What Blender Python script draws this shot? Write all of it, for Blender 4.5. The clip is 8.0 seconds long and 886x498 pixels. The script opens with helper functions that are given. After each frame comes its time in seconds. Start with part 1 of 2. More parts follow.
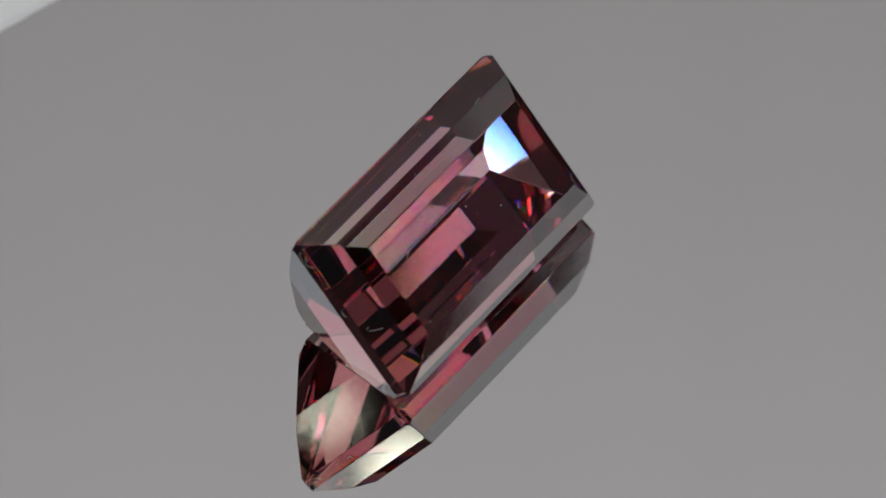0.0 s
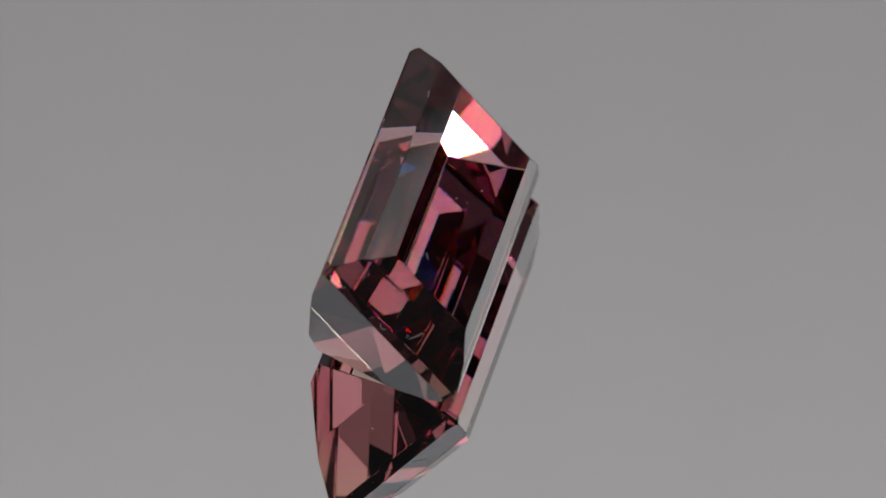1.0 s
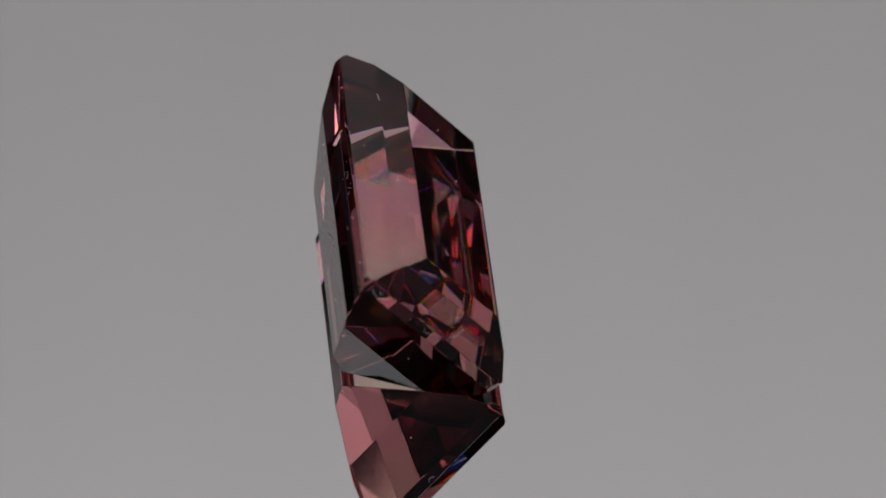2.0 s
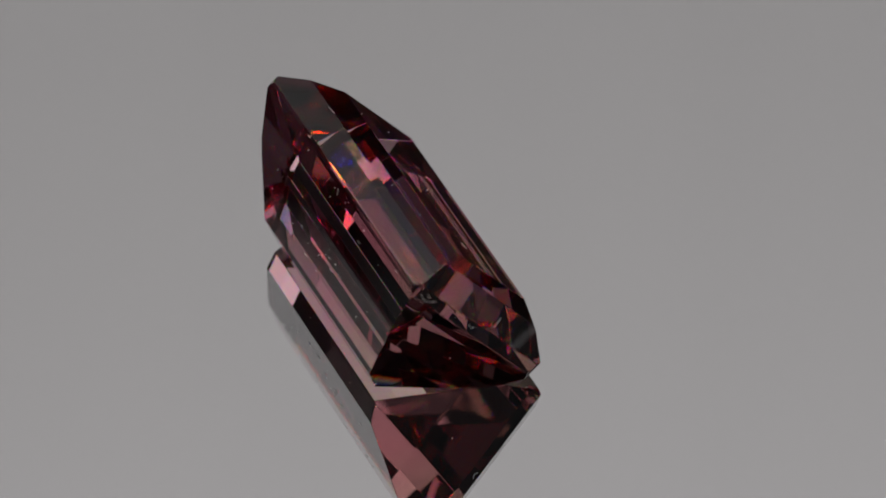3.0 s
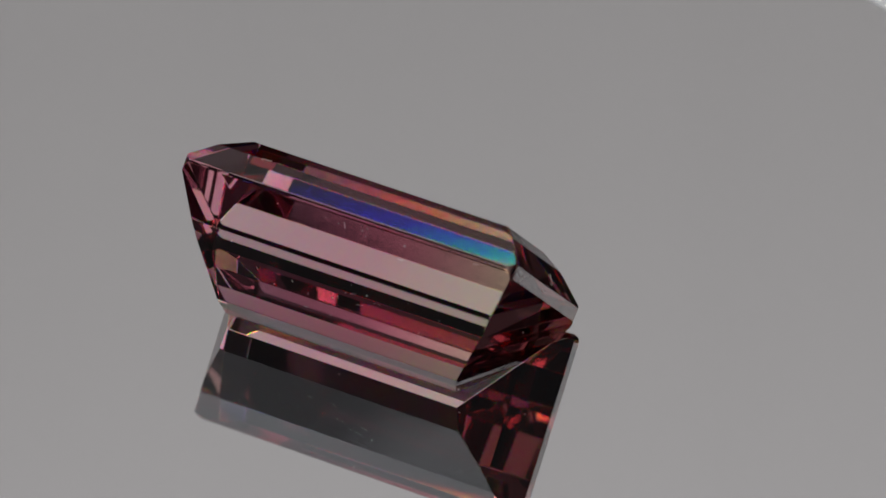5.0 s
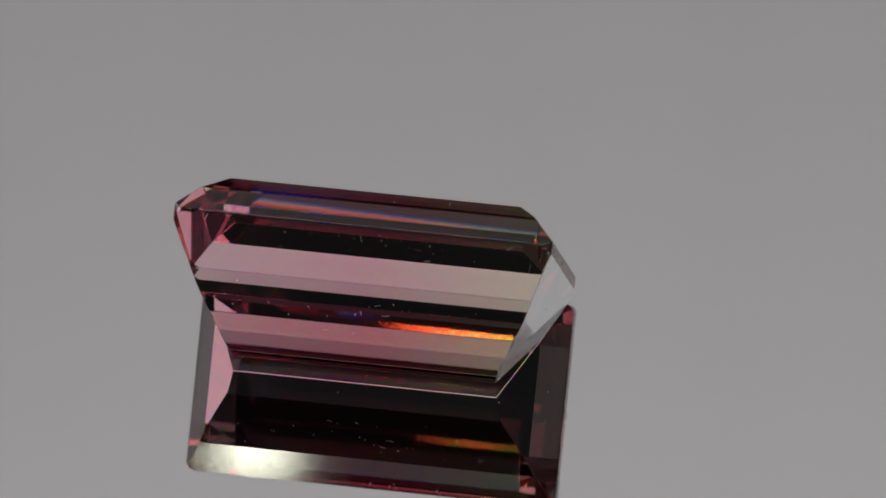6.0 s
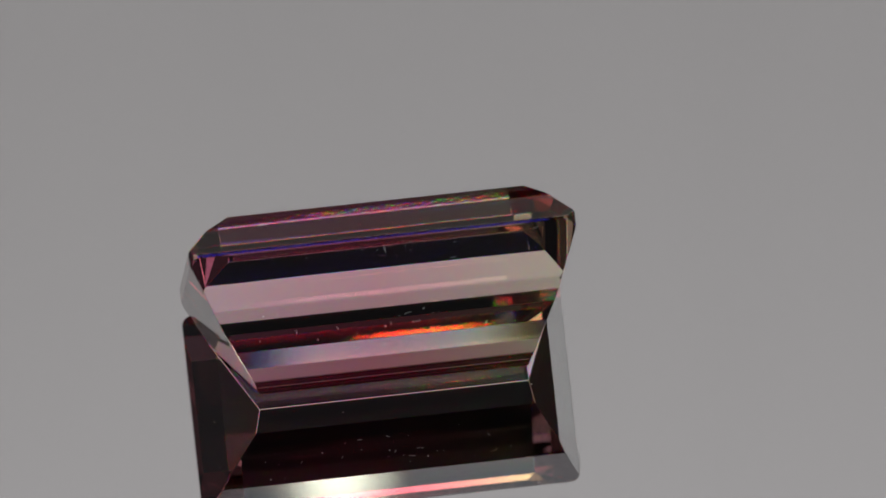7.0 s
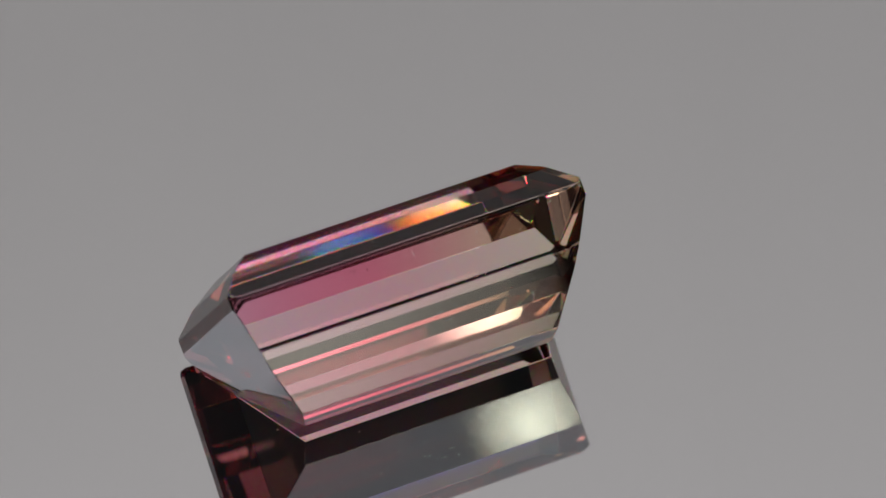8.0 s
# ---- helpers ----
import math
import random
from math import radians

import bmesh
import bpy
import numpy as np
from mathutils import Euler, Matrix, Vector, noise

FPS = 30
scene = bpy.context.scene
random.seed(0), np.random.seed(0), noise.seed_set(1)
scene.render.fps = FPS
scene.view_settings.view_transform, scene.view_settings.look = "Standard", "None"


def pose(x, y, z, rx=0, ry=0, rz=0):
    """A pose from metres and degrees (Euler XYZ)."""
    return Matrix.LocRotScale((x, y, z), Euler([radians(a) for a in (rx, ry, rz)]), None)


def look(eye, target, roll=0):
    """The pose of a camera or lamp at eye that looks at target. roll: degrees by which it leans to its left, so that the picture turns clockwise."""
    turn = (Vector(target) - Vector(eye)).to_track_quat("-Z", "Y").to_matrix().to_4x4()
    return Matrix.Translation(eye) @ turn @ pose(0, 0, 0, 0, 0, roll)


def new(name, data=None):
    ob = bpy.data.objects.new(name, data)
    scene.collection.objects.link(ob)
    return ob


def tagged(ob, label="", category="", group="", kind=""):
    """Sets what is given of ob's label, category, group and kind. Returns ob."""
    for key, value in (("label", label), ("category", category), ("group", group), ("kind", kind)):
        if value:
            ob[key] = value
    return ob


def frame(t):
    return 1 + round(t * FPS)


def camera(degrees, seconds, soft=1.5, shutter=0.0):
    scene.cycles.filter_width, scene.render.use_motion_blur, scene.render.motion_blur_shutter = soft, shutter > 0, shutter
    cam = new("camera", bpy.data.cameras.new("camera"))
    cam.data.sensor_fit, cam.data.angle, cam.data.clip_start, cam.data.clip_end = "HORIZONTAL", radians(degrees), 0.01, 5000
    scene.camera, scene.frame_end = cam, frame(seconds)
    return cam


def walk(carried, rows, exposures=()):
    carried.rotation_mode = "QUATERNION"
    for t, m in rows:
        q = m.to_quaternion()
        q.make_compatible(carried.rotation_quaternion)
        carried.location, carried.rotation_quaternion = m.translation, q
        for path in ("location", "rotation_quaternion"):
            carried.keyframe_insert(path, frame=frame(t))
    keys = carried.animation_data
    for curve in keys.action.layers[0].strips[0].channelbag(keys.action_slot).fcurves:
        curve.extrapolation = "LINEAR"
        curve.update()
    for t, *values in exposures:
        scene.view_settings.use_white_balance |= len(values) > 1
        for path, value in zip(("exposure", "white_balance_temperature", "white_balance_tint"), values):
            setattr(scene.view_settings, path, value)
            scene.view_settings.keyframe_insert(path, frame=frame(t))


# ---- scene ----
MM = 0.001


def turn(t):
    """The turntable's angle in degrees at t seconds."""
    return -123.346 + 18.647 * t


AXIS = Vector((-0.622 * MM, -3.540 * MM, 0.0))   # where the turntable's axis meets the mirror


def eye(t):
    """The camera slowly creeps in on the stone, looking down at 39.3 degrees."""
    d = 276.27 * MM * math.exp(-0.0111 * (t - 4))
    return (0.0, -0.77375 * d, 0.63349 * d)


cam = camera(6.01, 8.0, soft=1.6)
cam.data.dof.use_dof = True
cam.data.dof.focus_distance = 272 * MM
cam.data.dof.aperture_fstop = 75.0
walk(cam, [(t, look(eye(t), (0, 0, 0), -1.593)) for t in (0.0, 2.0, 4.0, 6.0, 8.0)],
     [(0.0, -0.10), (0.6, -0.04), (1.3, 0.0), (8.0, 0.0)])

# ---- world, lights, exposure ----
world = bpy.data.worlds.new("studio_dark")
scene.world = world
world.use_nodes = True
world.node_tree.nodes["Background"].inputs[0].default_value = (0.9, 0.95, 1.0, 1)
world.node_tree.nodes["Background"].inputs[1].default_value = 0.06
scene.view_settings.exposure = 0.0
scene.cycles.max_bounces = 32
scene.cycles.glossy_bounces = 24
scene.cycles.transmission_bounces = 24

strip = bpy.data.lights.new("backdrop_light", "AREA")
strip.shape, strip.size, strip.size_y = "RECTANGLE", 0.30, 0.06
strip.energy, strip.color = 1.66, (1.0, 0.99, 0.99)
strip_ob = new("backdrop_light", strip)
strip_ob.matrix_world = look((0, -0.03, 0.47), (0, 0.262, 0.25))


# ---- materials ----
def material(name):
    m = bpy.data.materials.new(name)
    m.use_nodes = True
    return m, m.node_tree.nodes, m.node_tree.links


def plain(name, colour, rough=0.5, metal=0.0, scale=200.0, vary=0.08, bump=0.0, fine=1500.0):
    """A surface with stains at one scale, grain at a finer one and a little relief."""
    m, nodes, links = material(name)
    b = nodes["Principled BSDF"]
    b.inputs["Roughness"].default_value, b.inputs["Metallic"].default_value = rough, metal
    co = nodes.new("ShaderNodeTexCoord")
    stains, grain = nodes.new("ShaderNodeTexNoise"), nodes.new("ShaderNodeTexNoise")
    stains.inputs["Scale"].default_value, grain.inputs["Scale"].default_value = scale, fine
    stains.inputs["Detail"].default_value, grain.inputs["Detail"].default_value = 3, 2
    both = nodes.new("ShaderNodeMath")
    both.operation = "ADD"
    links.new(co.outputs["Object"], stains.inputs["Vector"])
    links.new(co.outputs["Object"], grain.inputs["Vector"])
    links.new(stains.outputs["Fac"], both.inputs[0])
    links.new(grain.outputs["Fac"], both.inputs[1])
    ramp = nodes.new("ShaderNodeMapRange")
    ramp.inputs["From Min"].default_value, ramp.inputs["From Max"].default_value = 0.5, 1.5
    ramp.inputs["To Min"].default_value, ramp.inputs["To Max"].default_value = 1 - vary, 1 + vary
    links.new(both.outputs[0], ramp.inputs["Value"])
    mix = nodes.new("ShaderNodeVectorMath")
    mix.operation = "SCALE"
    mix.inputs[0].default_value = colour
    links.new(ramp.outputs[0], mix.inputs["Scale"])
    links.new(mix.outputs[0], b.inputs["Base Color"])
    if bump:
        bp = nodes.new("ShaderNodeBump")
        bp.inputs["Strength"].default_value, bp.inputs["Distance"].default_value = bump, 0.0002
        links.new(grain.outputs["Fac"], bp.inputs["Height"])
        links.new(bp.outputs[0], b.inputs["Normal"])
    return m


def tourmaline():
    """Clear two-coloured stone, pink running into olive green along its length, with the stone's own dispersion."""
    m, nodes, links = material("bicolour_tourmaline")
    nodes.remove(nodes["Principled BSDF"])
    out = nodes["Material Output"]
    co = nodes.new("ShaderNodeTexCoord")
    xyz = nodes.new("ShaderNodeSeparateXYZ")
    links.new(co.outputs["Object"], xyz.inputs[0])
    cloud = nodes.new("ShaderNodeTexNoise")
    cloud.inputs["Scale"].default_value = 260.0
    links.new(co.outputs["Object"], cloud.inputs["Vector"])
    sway = nodes.new("ShaderNodeMath")
    sway.operation, sway.inputs[1].default_value = "MULTIPLY_ADD", 0.0016
    links.new(cloud.outputs["Fac"], sway.inputs[0])
    links.new(xyz.outputs["X"], sway.inputs[2])
    along = nodes.new("ShaderNodeMapRange")
    along.inputs["From Min"].default_value, along.inputs["From Max"].default_value = -5.2 * MM, 6.8 * MM
    links.new(sway.outputs[0], along.inputs["Value"])
    ramp = nodes.new("ShaderNodeValToRGB")
    e = ramp.color_ramp.elements
    e[0].position, e[0].color = 0.0, (0.965, 0.83, 0.855, 1)
    e[1].position, e[1].color = 1.0, (0.94, 0.90, 0.80, 1)
    for at, c in ((0.2, (0.97, 0.77, 0.81, 1)), (0.5, (0.97, 0.73, 0.77, 1)), (0.75, (0.95, 0.82, 0.79, 1))):
        s = e.new(at)
        s.color = c
    links.new(along.outputs[0], ramp.inputs[0])
    split = nodes.new("ShaderNodeSeparateColor")
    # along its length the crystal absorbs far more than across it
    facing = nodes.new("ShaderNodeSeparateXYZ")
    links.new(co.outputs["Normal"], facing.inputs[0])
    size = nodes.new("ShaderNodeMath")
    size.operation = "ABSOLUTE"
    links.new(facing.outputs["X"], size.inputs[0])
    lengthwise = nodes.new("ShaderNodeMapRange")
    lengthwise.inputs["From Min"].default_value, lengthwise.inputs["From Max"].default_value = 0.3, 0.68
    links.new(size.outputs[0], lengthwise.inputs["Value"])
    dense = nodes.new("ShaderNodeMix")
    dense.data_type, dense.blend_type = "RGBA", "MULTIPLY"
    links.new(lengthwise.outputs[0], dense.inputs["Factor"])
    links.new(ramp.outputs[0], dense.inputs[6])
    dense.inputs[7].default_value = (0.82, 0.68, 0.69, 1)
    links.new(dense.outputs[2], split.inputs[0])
    # faint polishing waves on the facets
    stretch = nodes.new("ShaderNodeVectorMath")
    stretch.operation, stretch.inputs[1].default_value = "MULTIPLY", (1.0, 0.35, 0.35)
    links.new(co.outputs["Object"], stretch.inputs[0])
    waves = nodes.new("ShaderNodeTexNoise")
    waves.inputs["Scale"].default_value, waves.inputs["Detail"].default_value = 1400.0, 2.0
    links.new(stretch.outputs[0], waves.inputs["Vector"])
    polish = nodes.new("ShaderNodeBump")
    polish.inputs["Strength"].default_value, polish.inputs["Distance"].default_value = 1.0, 1.6e-7
    links.new(waves.outputs["Fac"], polish.inputs["Height"])
    total = None
    for band, ior in ((0, 1.619), (1, 1.626), (2, 1.634)):
        one = nodes.new("ShaderNodeCombineColor")
        for k in range(3):
            one.inputs[k].default_value = 0.0
        links.new(split.outputs[band], one.inputs[band])
        bend = nodes.new("ShaderNodeBsdfRefraction")
        bend.inputs["IOR"].default_value, bend.inputs["Roughness"].default_value = ior, 0.0
        links.new(one.outputs[0], bend.inputs["Color"])
        links.new(polish.outputs[0], bend.inputs["Normal"])
        if total is None:
            total = bend.outputs[0]
        else:
            add = nodes.new("ShaderNodeAddShader")
            links.new(total, add.inputs[0])
            links.new(bend.outputs[0], add.inputs[1])
            total = add.outputs[0]
    # the colours part at the crown and table; the lower facets pass light unparted
    whole = nodes.new("ShaderNodeBsdfRefraction")
    whole.inputs["IOR"].default_value, whole.inputs["Roughness"].default_value = 1.626, 0.0
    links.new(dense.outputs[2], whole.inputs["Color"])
    links.new(polish.outputs[0], whole.inputs["Normal"])
    upper = nodes.new("ShaderNodeMath")
    upper.operation, upper.inputs[1].default_value = "GREATER_THAN", 0.1 * MM
    links.new(xyz.outputs["Z"], upper.inputs[0])
    parted = nodes.new("ShaderNodeMixShader")
    links.new(upper.outputs[0], parted.inputs[0])
    links.new(whole.outputs[0], parted.inputs[1])
    links.new(total, parted.inputs[2])
    shine = nodes.new("ShaderNodeBsdfGlossy")
    shine.inputs["Roughness"].default_value = 0.0
    links.new(polish.outputs[0], shine.inputs["Normal"])
    fres = nodes.new("ShaderNodeFresnel")
    fres.inputs["IOR"].default_value = 1.626
    # light that is wholly thrown back inside crosses the stone once more and takes on its colour; gloss on the outside stays clear
    wholly = nodes.new("ShaderNodeMath")
    wholly.operation, wholly.inputs[1].default_value = "GREATER_THAN", 0.98
    links.new(fres.outputs[0], wholly.inputs[0])
    deeper = nodes.new("ShaderNodeGamma")
    deeper.inputs["Gamma"].default_value = 1.8
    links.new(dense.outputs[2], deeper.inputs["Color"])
    fade = nodes.new("ShaderNodeMix")
    fade.data_type, fade.blend_type = "RGBA", "MULTIPLY"
    fade.inputs["Factor"].default_value = 1.0
    fade.inputs[7].default_value = (0.87, 0.96, 0.98, 1)
    links.new(deeper.outputs[0], fade.inputs[6])
    sheen = nodes.new("ShaderNodeMix")
    sheen.data_type = "RGBA"
    sheen.inputs[6].default_value = (1.0, 1.0, 1.0, 1)
    links.new(wholly.outputs[0], sheen.inputs["Factor"])
    links.new(fade.outputs[2], sheen.inputs[7])
    links.new(sheen.outputs[2], shine.inputs["Color"])
    mix = nodes.new("ShaderNodeMixShader")
    links.new(fres.outputs[0], mix.inputs[0])
    links.new(parted.outputs[0], mix.inputs[1])
    links.new(shine.outputs[0], mix.inputs[2])
    links.new(mix.outputs[0], out.inputs["Surface"])
    return m


def glow(name, colour, strength):
    m, nodes, links = material(name)
    b = nodes["Principled BSDF"]
    b.inputs["Base Color"].default_value = (*colour, 1)
    b.inputs["Emission Color"].default_value = (*colour, 1)
    b.inputs["Emission Strength"].default_value = strength
    return m


def bulb_glow():
    """A frosted bulb, brightest in the middle."""
    m, nodes, links = material("frosted_bulb")
    b = nodes["Principled BSDF"]
    co, xyz, size = nodes.new("ShaderNodeTexCoord"), nodes.new("ShaderNodeVectorMath"), nodes.new("ShaderNodeVectorMath")
    xyz.operation, xyz.inputs[1].default_value = "MULTIPLY", (1, 1, 0)
    size.operation = "LENGTH"
    links.new(co.outputs["Object"], xyz.inputs[0])
    links.new(xyz.outputs[0], size.inputs[0])
    fall = nodes.new("ShaderNodeMapRange")
    fall.interpolation_type = "SMOOTHSTEP"
    fall.inputs["From Min"].default_value, fall.inputs["From Max"].default_value = 0.3 * MM, 3.6 * MM
    fall.inputs["To Min"].default_value, fall.inputs["To Max"].default_value = 1.0, 0.0
    links.new(size.outputs["Value"], fall.inputs["Value"])
    sharp = nodes.new("ShaderNodeMath")
    sharp.operation, sharp.inputs[1].default_value = "POWER", 1.8
    links.new(fall.outputs[0], sharp.inputs[0])
    power = nodes.new("ShaderNodeMath")
    power.operation, power.inputs[1].default_value, power.inputs[2].default_value = "MULTIPLY_ADD", 30.0, 0.4
    links.new(sharp.outputs[0], power.inputs[0])
    b.inputs["Base Color"].default_value = (0.9, 0.9, 0.88, 1)
    b.inputs["Emission Color"].default_value = (0.98, 1.0, 0.80, 1)
    links.new(power.outputs[0], b.inputs["Emission Strength"])
    return m


def softbox_glow(name, colour, middle, rim, reach):
    """Softbox cloth with the lamp behind it: hot in the middle, falling off towards its rim."""
    m, nodes, links = material(name)
    b = nodes["Principled BSDF"]
    co, size, fall = nodes.new("ShaderNodeTexCoord"), nodes.new("ShaderNodeVectorMath"), nodes.new("ShaderNodeMapRange")
    size.operation = "LENGTH"
    links.new(co.outputs["Object"], size.inputs[0])
    fall.interpolation_type = "SMOOTHERSTEP"
    fall.inputs["From Min"].default_value, fall.inputs["From Max"].default_value = 0.012, reach
    fall.inputs["To Min"].default_value, fall.inputs["To Max"].default_value = middle, rim
    links.new(size.outputs["Value"], fall.inputs["Value"])
    b.inputs["Base Color"].default_value = (*colour, 1)
    b.inputs["Emission Color"].default_value = (*colour, 1)
    links.new(fall.outputs[0], b.inputs["Emission Strength"])
    return m


def mirror_silver():
    m, nodes, links = material("front_silvered_mirror")
    b = nodes["Principled BSDF"]
    b.inputs["Base Color"].default_value = (0.95, 0.945, 0.945, 1)
    b.inputs["Metallic"].default_value = 1.0
    b.inputs["Roughness"].default_value = 0.0
    return m


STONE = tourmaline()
SILVER = mirror_silver()
GLASS_EDGE = plain("ground_glass_edge", (0.62, 0.64, 0.63), 0.35)
CARD = plain("grey_card", (0.36, 0.352, 0.355), 0.85, scale=9.0, vary=0.03, bump=0.1, fine=900.0)
# the plate's edges are no lamp; added emission gives them their lit look
EDGE_GLOW = glow("acrylic_edge_added_glow", (0.80, 0.80, 0.82), 0.34)
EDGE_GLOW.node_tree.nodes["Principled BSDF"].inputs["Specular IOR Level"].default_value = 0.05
TABLE_GREY = plain("mid_grey_plastic", (0.2, 0.2, 0.2), 0.45, scale=60.0, vary=0.05)
DARK = plain("black_cloth", (0.03, 0.03, 0.031), 0.9, scale=6.0, vary=0.2, bump=0.2)
HOUSING = plain("black_lamp_housing", (0.02, 0.02, 0.021), 0.5, scale=60.0)
DIFFUSER = glow("dim_diffuser", (0.91, 0.94, 1.0), 0.75)
BRIGHT_DIFFUSER = glow("lit_diffuser", (0.91, 0.94, 1.0), 0.66)
SPILL_DIFFUSER = glow("faint_diffuser", (0.91, 0.94, 1.0), 0.22)
# for the unseen lamp bar added to make a flash in the crown
WINDOW_GLOW = glow("added_lamp_window", (1.0, 1.0, 0.98), 9.0)
LED = bulb_glow()
SOFT_COOL = glow("cool_softbox_cloth", (0.88, 0.92, 1.0), 1.0)
SOFT_BRIGHT = glow("bright_softbox_cloth", (1.0, 0.95, 0.88), 2.2)
SOFT_HOT = glow("very_bright_softbox_cloth", (1.0, 0.97, 0.93), 4.2)
SOFT_AMBER = glow("amber_softbox_cloth", (1.0, 0.74, 0.14), 10.0)
SOFT_PLAIN = glow("white_softbox_cloth", (0.97, 0.99, 1.0), 0.75)
SOFT_WARM = softbox_glow("warm_softbox_cloth", (1.0, 0.93, 0.80), 3.6, 1.2, 0.034)
DUST = plain("pale_dust", (0.75, 0.73, 0.72), 0.8)


# ---- helpers for parts ----
def part(name, bm, mat, parent=None, label="", smooth=False):
    me = bpy.data.meshes.new(name)
    bm.normal_update()
    bm.to_mesh(me)
    bm.free()
    me.materials.append(mat)
    for p in me.polygons:
        p.use_smooth = smooth
    ob = new(name, me)
    ob.parent = parent
    return tagged(ob, label)


def box(sx, sy, sz, centre=(0, 0, 0), bevel=0.0):
    bm = bmesh.new()
    bmesh.ops.create_cube(bm, size=1.0)
    bmesh.ops.scale(bm, vec=(sx, sy, sz), verts=bm.verts)
    if bevel:
        bmesh.ops.bevel(bm, geom=bm.edges[:], offset=bevel, segments=2, affect="EDGES", profile=0.5)
    bmesh.ops.translate(bm, vec=centre, verts=bm.verts)
    return bm


def lathe(profile, n=48):
    """A turned solid from (radius, height) pairs."""
    bm = bmesh.new()
    rings = []
    for r, z in profile:
        rings.append([bm.verts.new((r * math.cos(a), r * math.sin(a), z)) for a in (2 * math.pi * k / n for k in range(n))])
    for a, b in zip(rings, rings[1:]):
        for k in range(n):
            bm.faces.new((a[k], a[(k + 1) % n], b[(k + 1) % n], b[k]))
    bm.faces.new(rings[0][::-1])
    bm.faces.new(rings[-1])
    bmesh.ops.recalc_face_normals(bm, faces=bm.faces[:])
    return bm


# ---- the setting: a dark room, a table, a grey sweep behind ----
def room():
    half, high, thick = 0.70, 1.1, 0.02
    low = -0.06
    tagged(part("floor", box(2 * half, 2 * half, thick, (0, 0, low - thick / 2)), DARK), "black cloth covered table surface under the turntable", "floor", kind="structure")
    tagged(part("ceiling", box(2 * half, 2 * half, thick, (0, 0, high + thick / 2)), DARK), "dark unlit studio ceiling", "ceiling", kind="structure")
    for name, sx, sy, x, y in (("wall_north", 2 * half, thick, 0, half + thick / 2),
                               ("wall_east", thick, half / 2, half + thick / 2, half * 0.75), ("wall_west", thick, half / 2, -half - thick / 2, half * 0.75)):
        tagged(part(name, box(sx, sy, high - low, (x, y, (high + low) / 2)), DARK), "dark unlit studio wall", "wall", kind="structure")


def backdrop():
    """A grey card bent round the back of the turntable."""
    bm = bmesh.new()
    rad, thick, z0, z1, n = 0.26, 0.002, 0.147, 0.56, 48
    a0, a1 = radians(64), radians(188)
    rows = []
    for k in range(n + 1):
        a = a0 + (a1 - a0) * k / n
        rows.append([bm.verts.new((r * math.cos(a), r * math.sin(a), z)) for r, z in ((rad, z0), (rad, z1), (rad + thick, z1), (rad + thick, z0))])
    for a, b in zip(rows, rows[1:]):
        for k in range(4):
            bm.faces.new((a[k], a[(k + 1) % 4], b[(k + 1) % 4], b[k]))
    bm.faces.new(rows[0][::-1])
    bm.faces.new(rows[-1])
    bmesh.ops.recalc_face_normals(bm, faces=bm.faces[:])
    tagged(part("backdrop", bm, CARD, smooth=False), "plain mid-grey card curving behind the turntable", "backdrop", kind="structure")


# ---- light overhead ----
LED_SPOTS = [(-11, -48), (20, -47), (-53, -38), (-166, 12), (-156, -14), (132, -67), (39, -58), (79, -75), (98, -61), (-15, -64)]
WIDE_SPOTS = [(2, 3, 0.9), (-124, 25, 4.2), (-152, 30, 3.2), (-185.5, 30, 3.3)]


def bulb(parent, spot, turned=(0, 0, 0), size=1.0):
    led = part("bulb", lathe([(4 * MM, 3.0 * MM), (4 * MM, 1.6 * MM), (3.4 * MM, 0.8 * MM), (2.0 * MM, 0.2 * MM), (0.6 * MM, 0.0)], 32), LED, parent, "bright round frosted bulb")
    led.location, led.rotation_euler, led.scale = spot, turned, (size, size, size)


def overhead_light():
    z = 220 * MM
    lamp = new("overhead_light")
    lamp.location = (0, 0, z)
    tagged(lamp, "black overhead light board with a lit white diffuser and round bulbs", "lamp")
    part("housing", box(400 * MM, 186 * MM, 12 * MM, (-20 * MM, -9 * MM, 12 * MM), 2 * MM), HOUSING, lamp, "black light board")
    part("diffuser", box(166 * MM, 78 * MM, 2 * MM, (75 * MM, -9 * MM, 5.2 * MM)), DIFFUSER, lamp, "softly lit white diffuser")
    part("diffuser", box(98 * MM, 37 * MM, 2 * MM, (109 * MM, -67.5 * MM, 5.2 * MM)), DIFFUSER, lamp, "softly lit white diffuser")
    part("diffuser", box(83 * MM, 108 * MM, 2 * MM, (-103.5 * MM, -6 * MM, 5.2 * MM)), BRIGHT_DIFFUSER, lamp, "lit white diffuser")
    part("diffuser", box(52 * MM, 108 * MM, 2 * MM, (-173 * MM, -6 * MM, 5.2 * MM)), SPILL_DIFFUSER, lamp, "faintly lit white diffuser")
    for x, y in LED_SPOTS:
        bulb(lamp, (x * MM, y * MM, 3 * MM))
    for x, y, wide in WIDE_SPOTS:
        bulb(lamp, (x * MM, y * MM, 0.5 * MM), (0, 0, 0), wide)
    part("stem", box(8 * MM, 8 * MM, 0.86, (0, 0, 0.449)), HOUSING, lamp, "black ceiling stem")


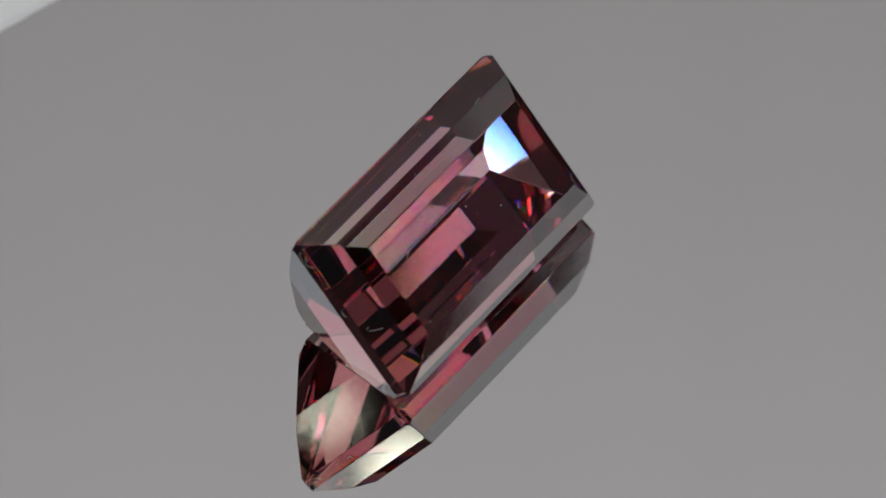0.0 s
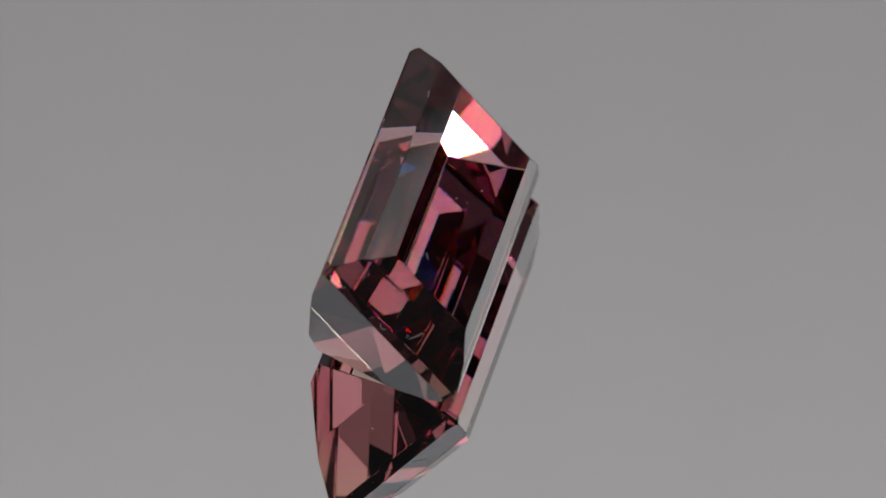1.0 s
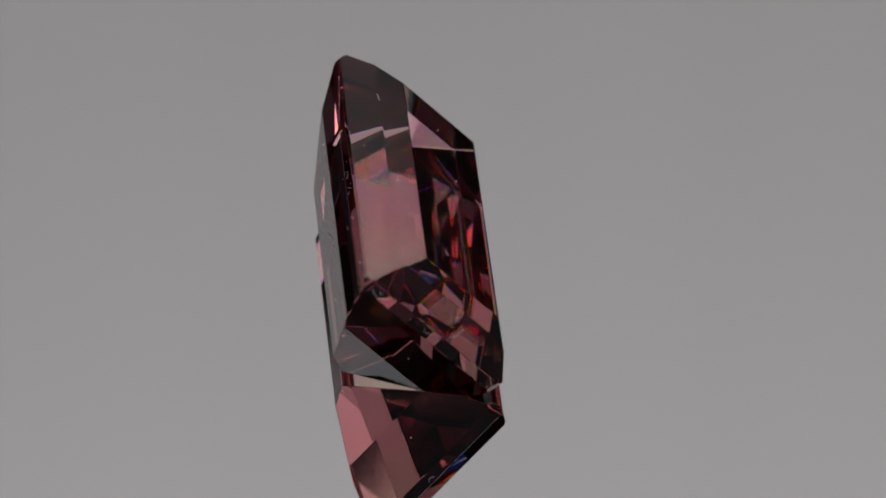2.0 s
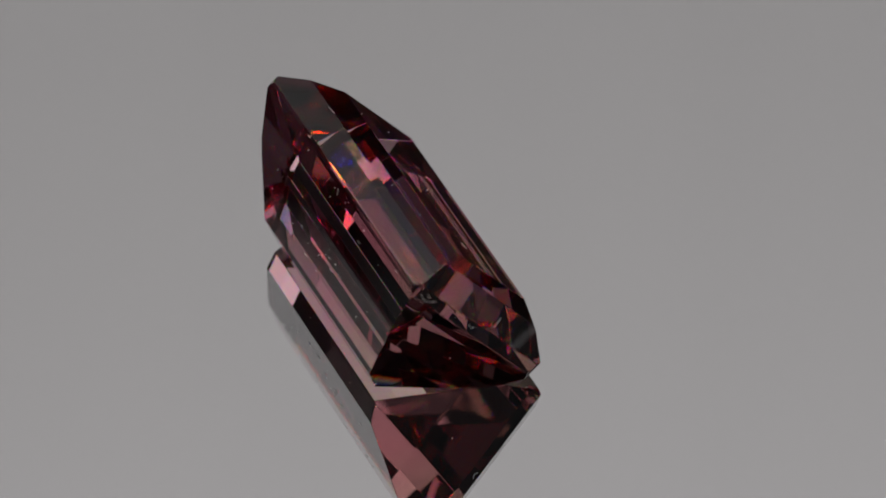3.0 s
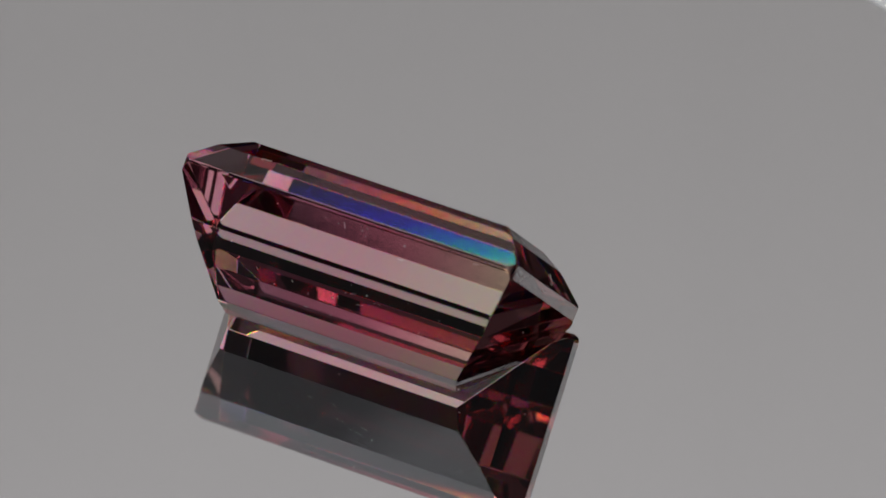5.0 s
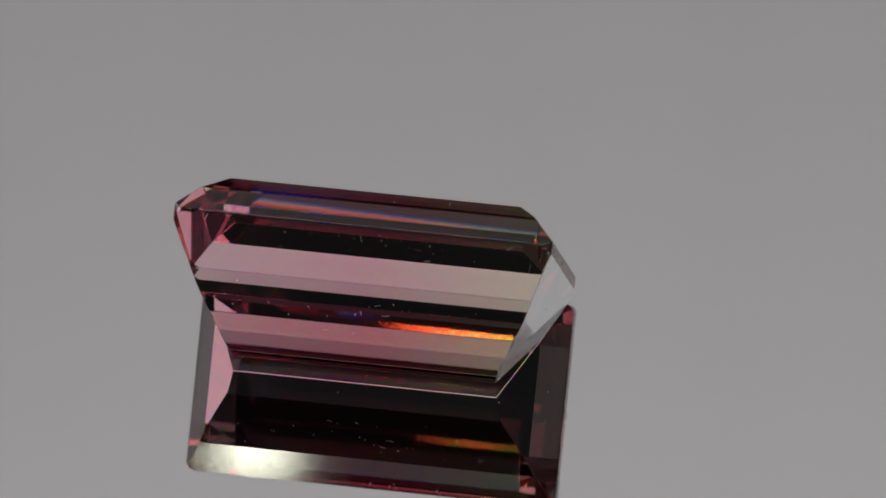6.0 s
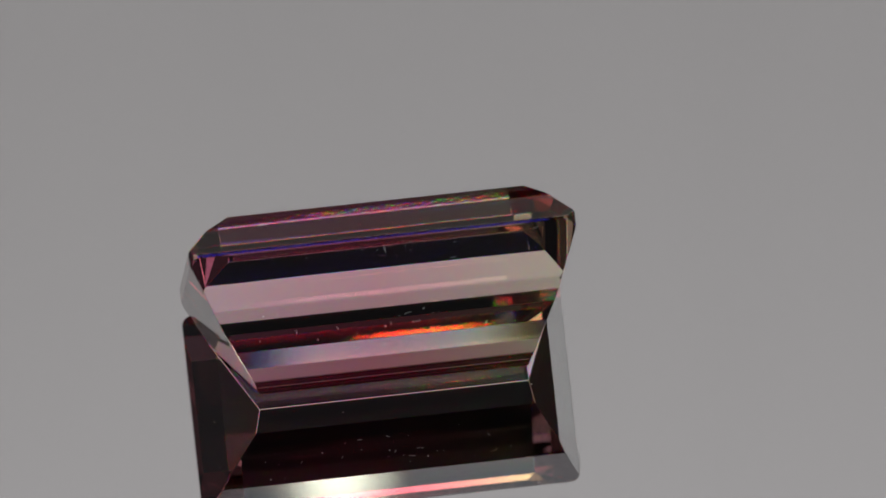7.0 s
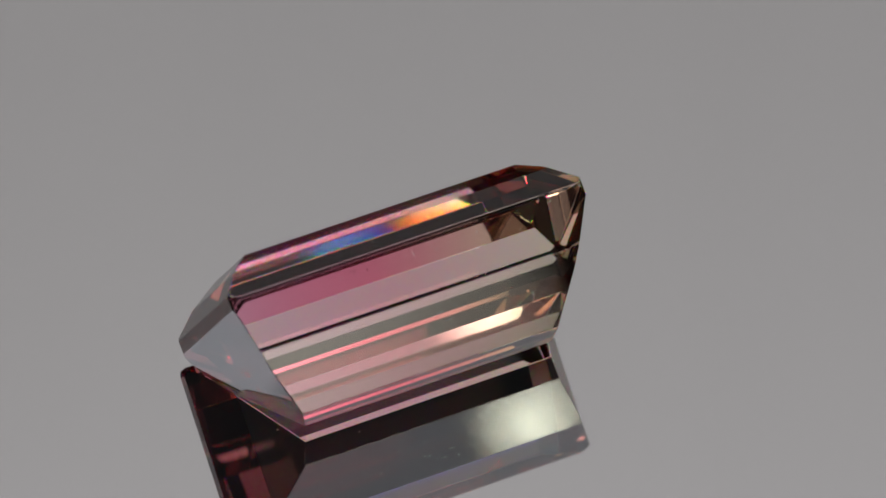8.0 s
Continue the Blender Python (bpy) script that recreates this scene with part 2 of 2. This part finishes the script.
def softbox(name_label, centre, size, tilt, mat, hung=False):
    """A shallow black tray with a lit front, on a pole or hung from the ceiling; it faces the stone."""
    box_ob = new("softbox")
    stand = look(centre, (0, -0.004, 0.004)) @ pose(0, 0, 0, 0, 0, tilt)
    box_ob.matrix_world = stand
    tagged(box_ob, name_label, "softbox", "softboxes")
    w, h = size
    part("tray", box(w + 8 * MM, h + 8 * MM, 18 * MM, (0, 0, 10 * MM), 2 * MM), HOUSING, box_ob, "black tray")
    part("front", box(w, h, 1.5 * MM, (0, 0, -0.2 * MM)), mat, box_ob, "lit white front cloth")
    low, high = (centre[2] + 0.01, 1.1) if hung else (-0.06, centre[2])
    thick = 0.8 * MM if hung else 4 * MM
    pole = part("pole", lathe([(thick, 0.0), (thick, high - low)], 16), HOUSING, box_ob, "black pole")
    away = Vector((centre[0], centre[1], 0)).normalized() * (0.012 if hung else 0.024)
    pole.matrix_basis = stand.inverted() @ Matrix.Translation((centre[0] + away.x, centre[1] + away.y, low))


def side_light(x, y, z, toward):
    """A small round lamp on a stand, low beside the turntable; its bulb at x, y, z looks along the heading."""
    lamp = new("side_light")
    lamp.matrix_world = pose(x, y, -0.06, 0, 0, toward)
    tagged(lamp, "small black desk lamp with a bright round bulb on a stand", "lamp", "side lamps")
    high = z + 0.06
    part("foot", lathe([(30 * MM, 0.0), (30 * MM, 4 * MM), (8 * MM, 8 * MM)], 40), HOUSING, lamp, "round black foot").location = (-14 * MM, 0, 0)
    part("pole", lathe([(4 * MM, 6 * MM), (4 * MM, high - 6 * MM)], 16), HOUSING, lamp, "black pole").location = (-14 * MM, 0, 0)
    head = part("head", lathe([(9 * MM, 0.0), (10 * MM, 2 * MM), (10 * MM, 22 * MM), (6 * MM, 28 * MM)], 40), HOUSING, lamp, "round black lamp head")
    head.location, head.rotation_euler = (-2.5 * MM, 0, high + 1.0 * MM), (0, radians(-111), 0)
    bulb(lamp, (0, 0, high), (0, radians(-111), 0), 0.62)


def added_low_light(x, y, z, toward):
    """An added, unseen slim black lamp bar on a foot beside the turntable, with two narrow lit windows that look along
    the heading and put a coloured flash into the stone.
    """
    lamp = new("added_lamp_bar")
    lamp.matrix_world = pose(x, y, -0.06, 0, 0, toward)
    tagged(lamp, "added unseen slim black lamp bar with two narrow lit windows on a foot", "lamp")
    high = z + 0.06
    part("foot", lathe([(22 * MM, 0.0), (22 * MM, 3 * MM), (5 * MM, 6 * MM)], 40), HOUSING, lamp, "round black foot").location = (0, -8 * MM, 0)
    part("pole", lathe([(3 * MM, 4 * MM), (3 * MM, high - 2 * MM)], 16), HOUSING, lamp, "black pole").location = (0, -8 * MM, 0)
    part("bar", box(26 * MM, 10 * MM, 5 * MM, (0, -6 * MM, high), 0.8 * MM), HOUSING, lamp, "black bar")
    part("window", box(2.6 * MM, 1 * MM, 0.7 * MM, (-4.6 * MM, -0.6 * MM, high + 0.2 * MM)), WINDOW_GLOW, lamp, "narrow lit window")
    part("window", box(5.6 * MM, 1 * MM, 0.75 * MM, (3.4 * MM, -0.6 * MM, high - 0.2 * MM)), WINDOW_GLOW, lamp, "narrow lit window")


# ---- turntable, mirror and stone ----
def turntable():
    t = new("turntable")
    t.location = AXIS + Vector((0, 0, -3.0 * MM))
    tagged(t, "round mid-grey plastic turntable under the mirror", "turntable")
    part("platter", lathe([(60 * MM, -9 * MM), (62 * MM, -7 * MM), (62 * MM, -1 * MM), (61 * MM, 0.0)], 96), TABLE_GREY, t)
    part("base", lathe([(50 * MM, -57 * MM), (50 * MM, -20 * MM), (46 * MM, -9.0 * MM)], 64), TABLE_GREY, t)
    return t


def mirror_plate():
    m = new("mirror_plate")
    m.matrix_world = Matrix.Translation(AXIS) @ pose(0, 0, 0, 0, 0, turn(0))
    tagged(m, "clean rectangular mirror plate with pale edges given an added glow", "mirror")
    body = part("glass", box(70 * MM, 44.7 * MM, 2.9 * MM, (0, 0, -1.55 * MM), 0.25 * MM), GLASS_EDGE, m, "pale ground glass body")
    silver = part("mirror_face", box(69.4 * MM, 44.1 * MM, 0.1 * MM, (0, 0, -0.05 * MM)), SILVER, m, "silvered mirror face")
    edges = []
    # pale edge strips, their brightness put in as emission
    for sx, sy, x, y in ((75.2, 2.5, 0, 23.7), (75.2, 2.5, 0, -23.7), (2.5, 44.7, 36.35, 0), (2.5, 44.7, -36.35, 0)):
        edges.append(part("edge_strip", box(sx * MM, sy * MM, 2.9 * MM, (x * MM, y * MM, -1.5 * MM), 0.25 * MM), EDGE_GLOW, m, "pale acrylic edge strip with added glow"))
    for p in (body, silver, *edges):
        p.rotation_euler = (0, 0, radians(-15))
    return m


# half profiles across the stone, from girdle to keel and table (mm); it rests on the middle step of its low side
GIRDLE, RIM = 3.194, 0.2155
HIGH_GIRDLE = 3.31   # the girdle is cut thinner on the high side
LOW_SIDE = [(2.835, -1.052), (1.992, -2.051), (0.047, -3.894)]
HIGH_SIDE = [(2.351, -1.626), (0.681, -3.606), (-0.047, -3.894)]
CROWN = [(2.54, 0.93), (1.785, 1.443)]
# half profiles along the stone, towards its olive and its pink end
END = 6.0
OLIVE_END = [(5.268, -2.1), (4.316, -3.894)], [(5.225, 1.061), (4.663, 1.443)]
PINK_END = [(5.174, -2.1), (4.127, -3.894)], [(5.361, 0.913), (4.581, 1.443)]
LEAN = 49.86


def stone_planes():
    """Every facet as an outward normal and its distance from the stone's middle: x along, y across, z towards the table."""
    planes = []

    def facet(a, b, axis, sides=(1, -1)):
        d = Vector((b[0] - a[0], b[1] - a[1]))
        n = Vector((-d.y, d.x)).normalized()
        if n.dot(Vector(a)) < 0:
            n = -n
        for side in sides:
            planes.append((Vector((0, side * n.x, n.y)) if axis == "across" else Vector((side * n.x, 0, n.y)), n.dot(Vector(a))))

    for start, line, axis, sides in (((GIRDLE, -RIM), LOW_SIDE, "across", (1,)), ((GIRDLE, -RIM), HIGH_SIDE, "across", (-1,)), ((GIRDLE, RIM), CROWN, "across", (1, -1)),
                                     ((END, -RIM), OLIVE_END[0], "along", (1,)), ((END, -RIM), PINK_END[0], "along", (-1,)),
                                     ((END, RIM), OLIVE_END[1], "along", (1,)), ((END, RIM), PINK_END[1], "along", (-1,))):
        pts = [start, *line]
        for a, b in zip(pts, pts[1:]):
            facet(a, b, axis, sides)
    facet((GIRDLE, -1), (GIRDLE, 1), "across", (1,))
    facet((HIGH_GIRDLE, -1), (HIGH_GIRDLE, 1), "across", (-1,))
    facet((END, -1), (END, 1), "along")
    planes.append((Vector((0, 0, 1)), CROWN[-1][1]))
    # the four girdle corners are worn round
    for sx, sy in ((1, 1), (1, -1), (-1, 1), (-1, -1)):
        for a, b, inset in ((1, 1, 0.13), (2.4, 1, 0.10), (1, 2.4, 0.10)):
            n = Vector((sx * a, sy * b, 0)).normalized()
            planes.append((n, n.dot(Vector((sx * END, GIRDLE if sy > 0 else -HIGH_GIRDLE, 0))) - inset))
    return planes


def stone_mesh():
    """The solid that all the facets enclose."""
    planes = stone_planes()
    corners, on = [], [[] for _ in planes]
    count = len(planes)
    for i in range(count):
        for j in range(i + 1, count):
            for k in range(j + 1, count):
                m = Matrix((planes[i][0], planes[j][0], planes[k][0]))
                if abs(m.determinant()) < 1e-6:
                    continue
                v = m.inverted() @ Vector((planes[i][1], planes[j][1], planes[k][1]))
                if any(n.dot(v) > d + 1e-5 for n, d in planes):
                    continue
                if all((v - c).length > 1e-3 for c in corners):
                    corners.append(v)
    bm = bmesh.new()
    verts = [bm.verts.new(c) for c in corners]
    for n, d in planes:
        ring = [v for v in verts if abs(n.dot(v.co) - d) < 2e-3]
        if len(ring) < 3:
            continue
        mid = sum((v.co for v in ring), Vector()) / len(ring)
        ax = (ring[0].co - mid).normalized()
        ay = n.cross(ax)
        ring.sort(key=lambda v: math.atan2((v.co - mid).dot(ay), (v.co - mid).dot(ax)))
        bm.faces.new(ring)
    bm.normal_update()
    bmesh.ops.bevel(bm, geom=bm.edges[:], offset=0.03, segments=2, affect="EDGES", profile=0.5, clamp_overlap=True)
    bmesh.ops.scale(bm, vec=(MM, MM, MM), verts=bm.verts)
    return bm


REST = (LOW_SIDE[0][0] * math.sin(radians(LEAN)) - LOW_SIDE[0][1] * math.cos(radians(LEAN))) * MM


def stone_pose(t):
    seat = Matrix.Translation((-1.492 * MM, -0.085 * MM, REST + 0.002 * MM))
    return Matrix.Translation(AXIS) @ pose(0, 0, 0, 0, 0, turn(t)) @ seat @ pose(0, 0, 0, -LEAN, 0, 0)


LINT = [
    [(5.855, 0.53, 0.395), (5.80, 0.585, 0.47), (5.72, 0.64, 0.553), (5.64, 0.69, 0.642), (5.57, 0.72, 0.719)],
    [(6.012, -2.95, -0.02), (6.03, -2.78, -0.10), (6.035, -2.60, -0.11), (6.03, -2.42, -0.05), (6.012, -2.28, 0.06)],
    [(6.012, -2.72, 0.10), (6.025, -2.66, 0.04), (6.025, -2.60, 0.03), (6.012, -2.56, 0.08)],
    [(6.012, -0.52, 0.08), (6.03, -0.44, 0.0), (6.03, -0.34, -0.01), (6.012, -0.25, 0.07)],
    [(-3.74, -2.60, 0.905), (-3.62, -2.585, 0.93), (-3.50, -2.57, 0.925), (-3.40, -2.55, 0.95)],
]


def fibre(points, radius):
    """A bent hair of lint along points, as a five-sided tube."""
    bm = bmesh.new()
    rings = []
    for k, p in enumerate(points):
        way = (points[min(k + 1, len(points) - 1)] - points[max(k - 1, 0)]).normalized()
        side = way.orthogonal().normalized()
        other = way.cross(side)
        rings.append([bm.verts.new(p + radius * (math.cos(a) * side + math.sin(a) * other)) for a in (2 * math.pi * i / 5 for i in range(5))])
    for a, b in zip(rings, rings[1:]):
        for i in range(5):
            bm.faces.new((a[i], a[(i + 1) % 5], b[(i + 1) % 5], b[i]))
    bm.faces.new(rings[0][::-1])
    bm.faces.new(rings[-1])
    return bm


def dust(ob):
    """Specks and lint that cling to the stone's upper back, its end and its table."""
    rng = random.Random(7)
    faces = []
    for p in ob.data.polygons:
        n = p.normal
        share = 1.0 if n.y < -0.4 and n.z < 0.3 else 0.35 if n.x > 0.5 else 0.15 if n.z > 0.5 else 0.0
        if p.area > 1.0e-6 and share:
            faces.append((p, p.area * share))
    for k in range(56):
        p = rng.choices([f for f, _ in faces], [w for _, w in faces])[0]
        co = [ob.data.vertices[i].co for i in p.vertices]
        w = [rng.random() ** 2 for _ in co]
        at = sum((c * v for c, v in zip(co, w)), Vector()) / sum(w)
        side = p.normal.orthogonal().normalized()
        side.rotate(Matrix.Rotation(rng.uniform(0, 6.28), 3, p.normal))
        other = p.normal.cross(side)
        if k % 4:
            r = rng.choice((0.008, 0.010, 0.012, 0.016, 0.022)) * MM
            bm = bmesh.new()
            bmesh.ops.create_icosphere(bm, subdivisions=1, radius=r)
            for v in bm.verts:
                v.co *= rng.uniform(0.7, 1.3)
            bmesh.ops.translate(bm, vec=at + p.normal * r * 0.8, verts=bm.verts)
            part("dust_speck", bm, DUST, ob, "pale dust speck")
        else:
            size, bend = rng.uniform(0.10, 0.28) * MM, rng.uniform(-0.5, 0.5)
            pts = [at + p.normal * 0.009 * MM + side * size * u + other * size * bend * u * u for u in (-0.5, -0.25, 0.0, 0.25, 0.5)]
            part("lint", fibre(pts, 0.006 * MM), DUST, ob, "pale lint fibre")
    # the longer hairs that stand out
    for spots in LINT:
        part("lint", fibre([Vector(q) * MM for q in spots], 0.010 * MM), DUST, ob, "pale curled lint fibre")


def gemstone():
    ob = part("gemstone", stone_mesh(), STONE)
    tagged(ob, "pink and olive step-cut rectangular gemstone leaning on a mirror", "gemstone")
    ob.matrix_world = stone_pose(0)
    dust(ob)
    return ob


def motions():
    steps = [0.5 * k for k in range(17)]
    walk(stone, [(t, stone_pose(t)) for t in steps])
    walk(plate, [(t, Matrix.Translation(AXIS) @ pose(0, 0, 0, 0, 0, turn(t))) for t in steps])
    walk(platter, [(t, Matrix.Translation(AXIS + Vector((0, 0, -3.0 * MM))) @ pose(0, 0, 0, 0, 0, turn(t))) for t in steps])


room()
backdrop()
overhead_light()
side_light(-0.250, 0.029, 0.095, -7)
side_light(-0.250, -0.009, 0.097, 2)
side_light(0.245, 0.022, 0.100, 180)
# added out of view, set where the crown bends its light to the camera
added_low_light(0.1768, -0.1768, -0.0182, 45)
softbox("square black softbox with a lit cool white front", (-0.124, 0.063, 0.184), (0.056, 0.052), 0, SOFT_COOL)
softbox("wide black softbox with a lit white front", (0.142, 0.111, 0.151), (0.165, 0.098), 0, SOFT_PLAIN)
softbox("small black softbox with a lit white front, hung from the ceiling", (0.0, -0.160, 0.196), (0.055, 0.036), 0, SOFT_PLAIN, True)
for x in (-0.018, 0.0105):
    softbox("tiny black softbox with a bright amber front, hung from the ceiling", (x, 0.092, 0.224), (0.006, 0.008), 0, SOFT_AMBER, True)
softbox("small square black softbox with a bright front", (0.0909, -0.1863, 0.1398), (0.036, 0.030), 0, SOFT_BRIGHT)
softbox("tiny black softbox with a very bright front, hung from above", (0.0433, -0.1524, 0.187), (0.020, 0.018), 0, SOFT_HOT, True)
softbox("tiny black softbox with a softly lit front, hung from the ceiling", (0.006, 0.115, 0.226), (0.014, 0.012), 0, SOFT_PLAIN, True)
side_light(-0.2195, -0.1082, 0.0355, 26)
softbox("small black softbox with a lit warm white front", (0.157, -0.187, 0.091), (0.062, 0.046), 0, SOFT_WARM)
platter = turntable()
plate = mirror_plate()
stone = gemstone()
cam.data.dof.focus_object = stone
motions()
